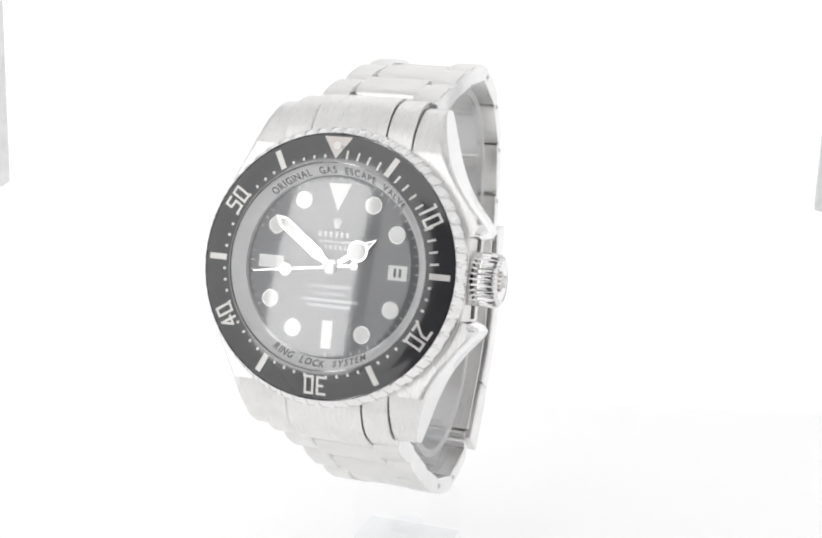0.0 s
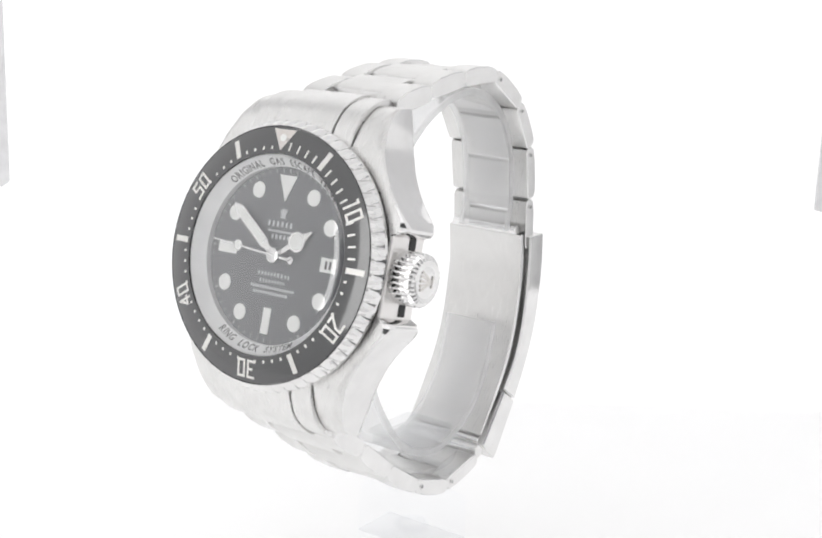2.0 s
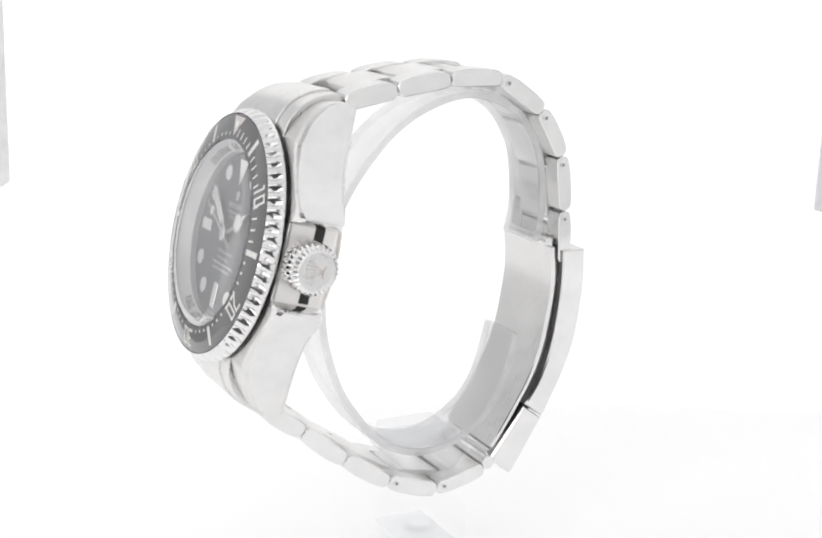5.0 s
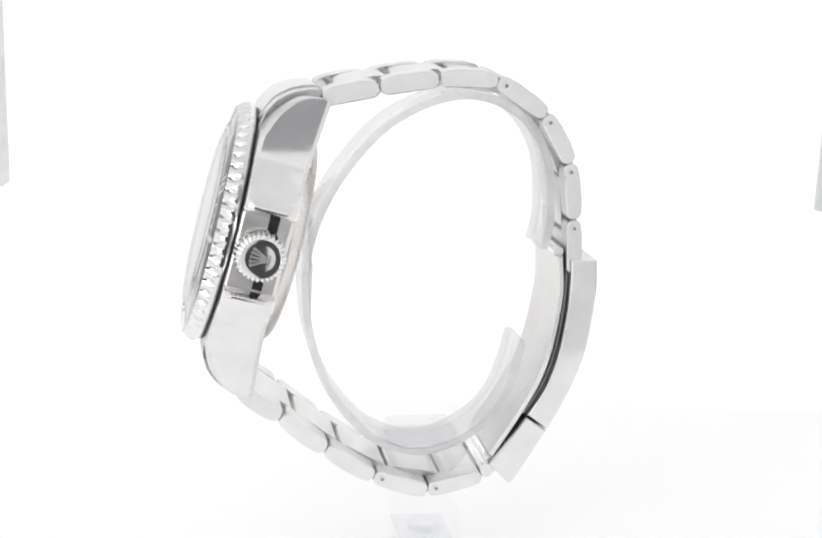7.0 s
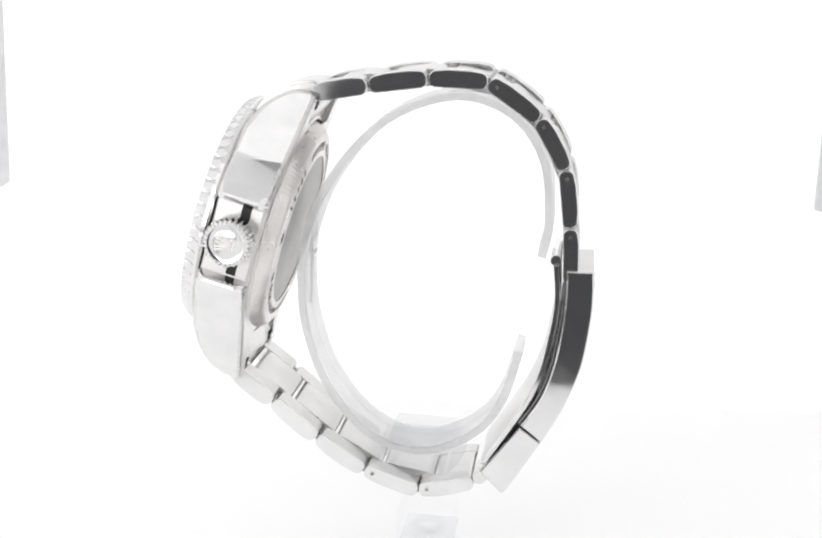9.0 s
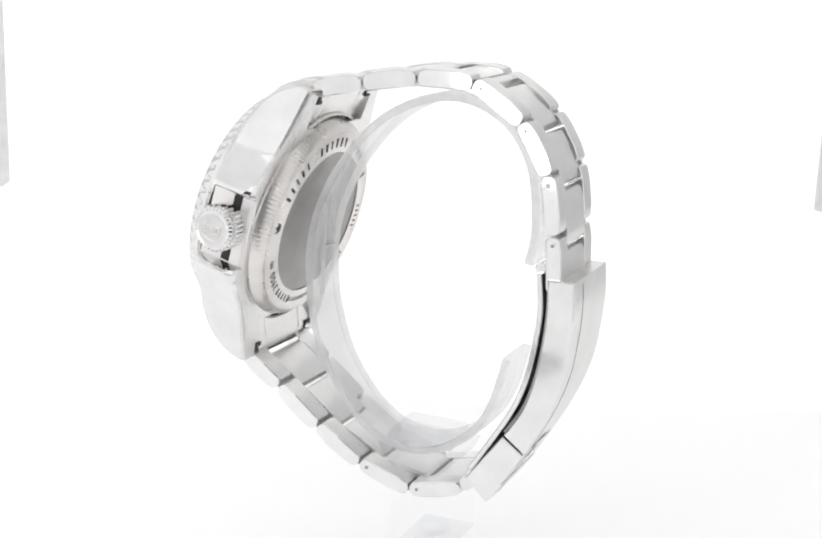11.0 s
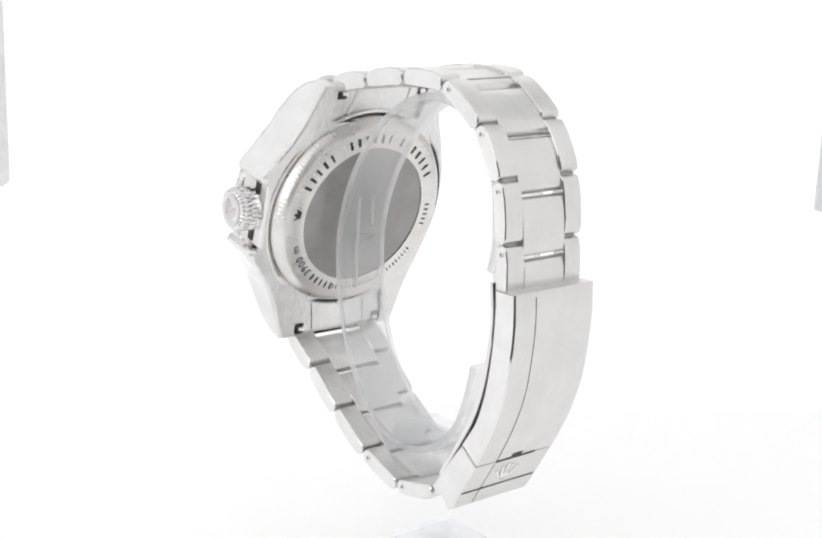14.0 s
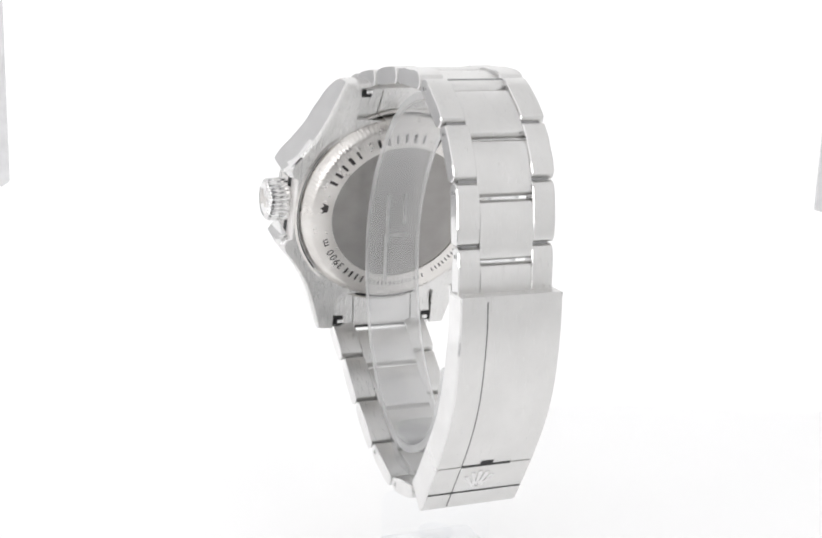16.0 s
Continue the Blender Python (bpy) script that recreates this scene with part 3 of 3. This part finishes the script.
def build_pointers():
    m_hour, m_min = DIALS @ pose(0, 0, 0, 0, 0, -55.5), DIALS @ pose(0, 0, 0, 0, 0, -306.5)
    shape = [(0.42, -0.6), (0.42, 3.3)]
    shape += [(1.72 * math.sin(a), 4.95 - 1.72 * math.cos(a)) for a in [radians(20 + 14 * k) for k in range(11)]]
    shape += [(0.62, 6.75), (0.0, 8.7), (-0.62, 6.75)]
    shape += [(-x, y) for x, y in reversed(shape[:-3])]
    hour = part("hour_hand", hand_mesh(shape, 0.55), POLISHED, watch, m_hour, "steel hour hand with round lume window")
    part("lume", hand_mesh([(1.38 * math.cos(k * math.pi / 10), 4.95 + 1.38 * math.sin(k * math.pi / 10)) for k in range(20)], 0.7, 0.05, 0.01), LUME, hour)
    part("lume", hand_mesh([(0.42, 6.8), (0.0, 8.1), (-0.42, 6.8)], 0.7, 0.05, 0.01), LUME, hour)
    minute = part("minute_hand", hand_mesh([(0.5, -0.6), (0.62, 2.2), (0.95, 3.0), (0.95, 10.9), (0.0, 12.6), (-0.95, 10.9), (-0.95, 3.0), (-0.62, 2.2), (-0.5, -0.6)], 0.85), POLISHED, watch, m_min, "broad steel minute hand with white lume")
    part("lume", hand_mesh([(0.62, 3.2), (0.62, 10.8), (0.0, 11.9), (-0.62, 10.8), (-0.62, 3.2)], 1.0, 0.05, 0.01), LUME, minute)
    bm = hand_mesh([(0.22, -4.0), (0.12, 13.2), (-0.12, 13.2), (-0.22, -4.0)], 1.2, 0.1, 0.02)
    disc(bm, 0.95, 1.18, 24, h=0.12, at=(0, 7.7))
    disc(bm, 0.6, 1.18, 20, h=0.12, at=(0, -3.9))
    second = part("second_hand", bm, POLISHED, watch, DIALS, "thin running seconds hand with round tip")
    part("lume", disc(bmesh.new(), 0.72, 1.3, 20, h=0.03, at=(0, 7.7)), LUME, second)
    part("hand_cap", revolve(bmesh.new(), [(0.02, 0.1), (1.25, 0.1), (1.25, 1.35), (0.9, 1.55), (0.02, 1.55)], 40), POLISHED, watch, DIALS)
    return second


second_hand = build_pointers()

# domed sapphire over the dial
bm = bmesh.new()
revolve(bm, [(0.02, 4.75), (5, 4.68), (10, 4.48), (14, 4.2), (15.6, 4.05), (16.1, 3.7)], 120, closed=False)
glass = part("crystal", bm, CRYSTAL, watch, RIM, "clear domed sapphire crystal")
glass.visible_shadow = False


def build_back():
    teeth = 144

    def wave(a, i):
        return (0.13 * (0.5 + 0.5 * math.cos(a * teeth))) if i in (2, 3) else 0.0
    bm = bmesh.new()
    prof = [(20.2, 9.0), (19.8, 9.9), (19.45, 10.7), (18.6, 11.6), (18.1, 11.9), (14.1, 12.15), (14.1, 11.8), (0.02, 11.8), (0.02, 9.0)]
    revolve(bm, prof, 576, wave)
    back = part("case_back", bm, SATIN, watch, BACK, "satin steel screw-down case back with fluted rim")
    part("back_plate", revolve(bmesh.new(), [(0.02, 11.82), (14.0, 11.82), (14.0, 11.95), (0.02, 12.03)], 96), BLASTED, back, None, "dark grey titanium back plate")
    bm = bmesh.new()
    revolve(bm, [(20.5, 9.2), (20.95, 9.2), (20.95, 9.6), (20.5, 9.8)], 120)
    part("back_ring", bm, SATIN, back)
    part("back_groove", revolve(bmesh.new(), [(20.22, 9.0), (20.48, 9.0), (20.48, 9.5), (20.22, 9.5)], 160), GAP, back)
    up = lambda r: 12.15 - (r - 14.1) * 0.0625 + 0.02
    bm = bmesh.new()
    ring_text(bm, "3900 m", 2.2, 15.9, 236.5, up, thick=0.015, bold=0.015)
    part("depth_writing", bm, INK, back)
    rng = random.Random(9)
    for mid, count, h in ((308, 5, 2.1), (354, 6, 2.1), (42, 7, 2.1), (95, 5, 1.2), (208, 5, 1.6), (175, 14, 1.0), (135, 8, 1.0)):
        for k in range(count):
            bm = bmesh.new()
            a = mid + (k - (count - 1) / 2) * (h * 3.15)
            plate(bm, turned(box_pts(0, 15.9, rng.uniform(0.22, 0.34) * h, h * 0.9), a), up(15.9), up(15.9) + 0.03, 0.005)
            part("engraved_bar", bm, INK, back)
    bm = bmesh.new()
    plate(bm, turned([(-0.7, 15.1), (0.7, 15.1), (1.1, 16.5), (0.5, 16.0), (0.0, 16.8), (-0.5, 16.0), (-1.1, 16.5)], 275), up(15.9), up(15.9) + 0.03, 0.005)
    part("back_mark", bm, INK, back)


build_back()


# ---- bracelet ----
def link_outline(length, thick, arch=0.35, n=5):
    """Side view of a link along u, with rounded ends and a slightly arched outer face."""
    r = thick / 2
    pts = []
    for k in range(n + 1):
        a = -math.pi / 2 + math.pi * k / n
        pts.append((length / 2 - r * 0.75 + r * 0.75 * math.cos(a), r * math.sin(a)))
    pts.append((length * 0.2, r + arch * 0.8))
    pts.append((-length * 0.2, r + arch * 0.8))
    for k in range(n + 1):
        a = math.pi / 2 + math.pi * k / n
        pts.append((-length / 2 + r * 0.75 + r * 0.75 * math.cos(a), r * math.sin(a)))
    return pts


def placed(pts, a, b, out):
    """Outline moved so that u runs from a to b in the x, z plane; out is +1 or -1 for the outer side."""
    a, b = Vector(a), Vector(b)
    u = (b - a).normalized()
    v = Vector((-u.y, u.x)) * out
    c = (a + b) / 2
    return [(c.x + p[0] * u.x + p[1] * v.x, c.y + p[0] * u.y + p[1] * v.y) for p in pts]


def lerp(a, b, k):
    return (a[0] + (b[0] - a[0]) * k, a[1] + (b[1] - a[1]) * k)


UPPER = [(-20.5, 30.5), (-10.7, 32.4), (-0.4, 34.0), (10.0, 33.9), (18.9, 27.9), (23.9, 19.4), (25.3, 9.1), (25.75, -0.9)]
LOWER = [(-34.5, -20.7), (-27.0, -26.2), (-18.8, -32.8), (-9.9, -38.6), (0.3, -41.9), (10.6, -39.5)]


def strand(joints, out, w0, w1, t0, t1, pins):
    n = len(joints) - 1
    for k in range(n):
        a, b = joints[k], joints[k + 1]
        s = k / max(1, n - 1)
        half = (w0 + (w1 - w0) * s) / 2
        thick = t0 + (t1 - t0) * s
        length = math.dist(a, b) - 0.18
        mid = half * 0.54
        last = k == n - 1
        for sgn in (-1, 1):
            bm = bmesh.new()
            y0, y1 = (MID - half, MID - mid) if sgn < 0 else (MID + mid, MID + half)
            slab(bm, placed(link_outline(length, thick), a, b, out), y0, y1, 0.15, 1, 0)
            link = part("outer_link", bm, [BRUSHED, POLISHED], watch, BAND)
            if pins and k >= pins and sgn < 0:
                c = lerp(a, b, 0.16)
                bm = bmesh.new()
                revolve(bm, [(0.35, -0.02), (0.62, -0.02), (0.62, 0.12), (0.35, 0.12)], 16)
                for v in bm.verts:
                    v.co = Vector((c[0] + v.co.x, MID - half - v.co.z + 0.05, c[1] + v.co.y))
                part("pin_end", bm, POLISHED, link)
                bm = disc(bmesh.new(), 0.34, 0.0, 12, h=0.06)
                for v in bm.verts:
                    v.co = Vector((c[0] + v.co.x, MID - half - v.co.z + 0.03, c[1] + v.co.y))
                part("pin_hole", bm, SHADOW_STEEL, link)
        # centre link sits a quarter of a step further along
        if not last:
            a2, b2 = lerp(a, b, 0.27), lerp(b, joints[k + 2], 0.27)
        else:
            a2, b2 = lerp(a, b, 0.27), b
        bm = bmesh.new()
        slab(bm, placed(link_outline(math.dist(a2, b2) - 0.45, thick * 0.98, 0.3), a2, b2, out), MID - mid + 0.01, MID + mid - 0.01, 0.06, 0, 0)
        part("centre_link", bm, BRUSHED, watch, BAND)
        bm = bmesh.new()
        revolve(bm, [(0.01, -half + 0.7), (0.5, -half + 0.7), (0.5, half - 0.7), (0.01, half - 0.7)], 12)
        for v in bm.verts:
            v.co = Vector((v.co.x, v.co.z + MID, v.co.y)) + Vector((a[0], 0, a[1]))
        part("link_pin", bm, SHADOW_STEEL, watch, BAND)


strand(UPPER, 1, 20.2, 17.0, 3.0, 2.5, 3)
strand(LOWER, -1, 20.2, 17.4, 3.0, 2.6, 3)


# end pieces that fill the space between the lugs
def build_end_link(sgn):
    for x0, x1, drop in ((-10.6, -6.4, 0.35), (-6.25, 6.25, 0.0), (6.4, 10.6, 0.35)):
        bm = bmesh.new()
        tops = [(y - drop * max(0.0, (y - 22) / 6), z - drop * 0.6) for y, z in END_TOP]
        low = [(27.3 - drop, -10.2), (26.4 - drop, -10.7), (24.2, -10.5), (22.4, -9.8), (20.8, -9.2), (18.6, -9.1)]
        pts = [(y * sgn, z) for y, z in tops + low]
        slab(bm, pts, x0, x1, 0.12, 0, 0)
        for v in bm.verts:
            v.co = Vector((v.co.y, v.co.x, v.co.z))
        part("end_link", bm, BRUSHED_HEAD, watch, HEAD)


build_end_link(1)
build_end_link(-1)


def build_bar_slots():
    """Dark slots by the lugs behind the end links, with the ends of the spring bars in them."""
    for sy in (1, -1):
        for sx in (1, -1):
            bm = plate(bmesh.new(), box_pts(sx * 9.6, sy * 24.8, 1.9, 1.9), -10.85, -10.5, 0.05)
            part("bar_slot", bm, GAP, watch, HEAD)
            bm = revolve(bmesh.new(), [(0.01, 8.7), (0.42, 8.7), (0.5, 8.9), (0.5, 9.9), (0.01, 9.9)], 14, axis="x")
            part("spring_bar", bm, POLISHED, watch, HEAD @ pose(0, sy * 25.0 * MM, -10.75 * MM, 0, 0, 0 if sx > 0 else 180))
    part("bar_slot", plate(bmesh.new(), box_pts(0, -26.5, 12.2, 0.5), -10.75, -10.45, 0.05), GAP, watch, HEAD)


build_bar_slots()


# ---- clasp ----
CL_OUT = [(29.8, 1.7), (30.1, -3.5), (29.7, -9.3), (28.6, -16.3), (26.1, -23.3), (22.4, -30.5)]
CL_IN = [(25.1, 1.6), (25.2, -3.5), (24.8, -9.4), (23.7, -16.3), (21.7, -22.4), (18.5, -27.6)]
BLADE = [(23.2, 2.3), (23.75, -4.0), (23.2, -9.8), (21.9, -16.8), (19.8, -22.6), (16.6, -28.3), (12.1, -35.5)]
Y0, Y1 = -6.4, 12.0


def barrel(x, z, r, y0, y1, name, mat, parent):
    bm = bmesh.new()
    revolve(bm, [(0.01, y0), (r - 0.12, y0), (r, y0 + 0.12), (r, y1 - 0.12), (r - 0.12, y1), (0.01, y1)], 20)
    for v in bm.verts:
        v.co = Vector((v.co.x + x, v.co.z, v.co.y + z))
    return part(name, bm, mat, parent, None if parent is not watch else BAND)


def build_clasp():
    outer, inner = smooth(CL_OUT), smooth(CL_IN)
    bm = slab(bmesh.new(), outer + list(reversed(inner)), Y0, Y1, 0.28, 1, 0)
    cover = part("clasp_cover", bm, [BRUSHED, POLISHED], watch, BAND, "curved brushed steel clasp cover with polished sides", 25)
    # long scribed line on the cover
    line = [(p[0] + 0.012, p[1]) for p in outer[1:]]
    part("scribed_line", slab(bmesh.new(), strip(line, 0.06), -1.67, -1.52, 0.01), GAP, cover)
    # lower flap below the split
    flap = [(22.2, -30.75), (16.5, -40.3), (15.6, -41.0), (11.6, -37.0), (18.3, -27.95)]
    flap_ob = part("clasp_flap", slab(bmesh.new(), flap, Y0, Y1, 0.28, 1, 0), [BRUSHED, POLISHED], watch, BAND, "brushed steel safety flap of the clasp", 25)
    part("scribed_line", slab(bmesh.new(), strip([(21.93, -31.2), (16.5, -40.32)], 0.06), -1.67, -1.52, 0.01), GAP, flap_ob)
    part("scribed_line", slab(bmesh.new(), strip([(18.55, -36.9), (18.4, -37.15)], 0.08), Y0 + 0.4, Y1 - 0.4, 0.01), GAP, flap_ob)
    # dark thumb notch on the split and a raised plain mark under it
    part("thumb_notch", slab(bmesh.new(), strip([(22.46, -30.36), (22.2, -30.84)], 0.12), -1.6, 7.6, 0.02), GAP, flap_ob)
    part("thumb_notch", slab(bmesh.new(), strip([(22.85, -29.6), (22.2, -30.84)], 0.14), 1.8, 4.2, 0.02), GAP, flap_ob)
    bm = bmesh.new()
    d = Vector((16.5 - 22.2, -40.3 + 30.75)).normalized()
    nrm = Vector((d.y * -1, d.x)) * -1
    if nrm.x < 0:
        nrm = -nrm

    def on_flap(u, w, h):
        return Vector((22.2 + d.x * u + nrm.x * h, w, -30.75 + d.y * u + nrm.y * h))
    for k in range(5):
        a = radians(-44 + 22 * k)
        tip = (6.0 - 4.6 * math.cos(a), 2.5 + 3.6 * math.sin(a))
        foot = (5.8, 2.5 + 0.3 * (k - 2))
        quad = [(foot[0], foot[1] - 0.3), (foot[0], foot[1] + 0.3), (tip[0], tip[1] + 0.4), (tip[0], tip[1] - 0.4)]
        lo = [bm.verts.new(on_flap(u, w, -0.02)) for u, w in quad]
        hi = [bm.verts.new(on_flap(u, w, 0.22)) for u, w in quad]
        bm.faces.new(lo), bm.faces.new(hi)
        for i in range(4):
            bm.faces.new((lo[i], lo[(i + 1) % 4], hi[(i + 1) % 4], hi[i]))
    part("clasp_mark", bm, POLISHED, flap_ob, None, "raised polished mark of five rays")
    # folding blades inside
    blade = smooth(BLADE)
    b1 = part("clasp_blade", slab(bmesh.new(), strip(blade, 0.9), MID - 8.4, MID + 8.4, 0.12, 1, 0), [BRUSHED, POLISHED], watch, BAND, "thin inner folding blade")
    # second blade: its dark edges stand in for the shadow under the cover
    mid = [(p[0] - 0.4, p[1]) for p in inner]
    part("clasp_blade", slab(bmesh.new(), strip(mid[2:], 0.5), MID - 7.6, MID + 7.6, 0.1, 1, 0), [BRUSHED, SHADOW_STEEL], watch, BAND, "second blade folded inside the clasp, edges darkened for the shaded gap")
    barrel(23.1, 3.0, 1.0, MID - 7.3, MID + 7.3, "hinge_barrel", POLISHED, watch)
    barrel(11.5, -38.5, 1.35, MID - 8.3, MID + 8.3, "hinge_barrel", POLISHED, watch)
    barrel(12.0, -36.6, 0.8, MID - 8.0, MID + 8.0, "hinge_barrel", POLISHED, watch)
    # teeth of the sliding adjuster under the cover
    for k in range(5):
        p = inner[5 + 2 * k]
        part("adjuster_tooth", slab(bmesh.new(), box_pts(p[0] - 0.45, p[1], 0.9, 0.8), MID - 6.5, MID + 6.5, 0.08), SHADOW_STEEL, cover)


build_clasp()


# ---- clear acrylic holder ----
def build_holder():
    ring = thing("acrylic_ring", "clear acrylic C-shaped ring inside the bracelet", "watch holder", pose(0, 0, -37.0 * MM))
    lift = Matrix.Translation((0, 0, 37.0 * MM))
    pts = smooth([(20.5, 3.2), (21.5, 9.6), (20.0, 20.5), (14.1, 28.2), (4.1, 30.9), (-7.9, 26.1), (-17.3, 15.4), (-22.0, 3.9), (-22.4, -7.0), (-20.9, -15.1),
                  (-17.4, -23.4), (-9.9, -32.0), (-0.2, -35.0), (9.0, -31.4), (14.5, -24.8), (17.5, -14.4)], 5)
    bm = slab(bmesh.new(), strip(pts, 1.5), MID - 6.6, MID + 4.2, 0.2, 1, 0)
    part("ring_band", bm, [ACRYLIC, FROSTED], ring, lift, "", 30)
    for z0, z1, y in ((-1.0, 8.5, -1.6), (2.6, 8.5, 1.9), (-9.0, 0.3, -1.9)):
        bm = slab(bmesh.new(), [(-21.6, z0), (-21.2, z0), (-21.0, z1), (-21.5, z1)], MID + y - 1.45, MID + y - 0.95, 0.05)
        part("moulded_rib", bm, FROSTED, ring, lift)
    bm = slab(bmesh.new(), [(-21.6, 0.2), (-21.1, 0.2), (-21.1, 0.8), (-21.6, 0.8)], MID - 3.2, MID + 1.0, 0.05)
    part("moulded_rib", bm, FROSTED, ring, lift)
    bm = slab(bmesh.new(), [(-7.5, -34.6), (8.5, -34.6), (7.2, -37.2), (5.0, -39.6), (-3.0, -39.8), (-6.0, -37.4)], MID - 6.6, MID + 6.6, 0.5)
    part("saddle", bm, CAST, ring, lift)
    bm = slab(bmesh.new(), [(-5.5, -32.0), (6.0, -32.0), (6.8, -34.4), (-6.2, -34.4)], MID - 5.4, MID + 5.4, 0.5)
    part("saddle", bm, CAST, ring, lift)
    foot = thing("acrylic_block", "clear acrylic block under the watch on the tabletop", "display block", pose(0, 0, FLOOR * MM))
    lift = Matrix.Translation((0, 0, -FLOOR * MM))
    bm = slab(bmesh.new(), [(-3.6, BASE - 2.6), (-3.6, FLOOR + 0.3), (6.8, FLOOR + 0.3), (6.8, BASE - 2.6), (2.6, BASE), (0.6, BASE)], MID - 9.3, MID + 9.3, 0.5)
    part("block_body", bm, SOFT, foot, lift)
    bm = revolve(bmesh.new(), [(2.5, -53.0), (3.2, -53.0), (3.3, -52.4), (3.0, -51.9), (2.5, -51.9)], 40, at=(1.6, MID, 0))
    part("block_stud", bm, SOFT, foot, lift, "moulded clear ring inside the block")
    bm = slab(bmesh.new(), box_pts(1.6, -54.6, 10.1, 0.35), MID - 9.0, MID + 9.0, 0.1)
    part("block_seam", bm, CAST, foot, lift)
    return ring, foot


acrylic_ring, acrylic_block = build_holder()


# ---- what moves: the turntable's turn and the running seconds hand ----
def motions():
    times = [0, 1, 2, 3, 4, 5, 6, 7, 8, 9, 10, 11, 12, 13, 14, 15, 16]
    walk(watch, [(t, pose(0, 0, BASE * MM, 0, 0, TURN0 + TURN_RATE * t)) for t in times])
    walk(acrylic_ring, [(t, pose(0, 0, -37.0 * MM, 0, 0, TURN0 + TURN_RATE * t)) for t in times])
    walk(acrylic_block, [(t, pose(0, 0, FLOOR * MM, 0, 0, TURN0 + TURN_RATE * t)) for t in times])
    walk(second_hand, [(t, DIALS @ pose(0, 0, 0, 0, 0, -(262.5 + 6 * t))) for t in times])


motions()
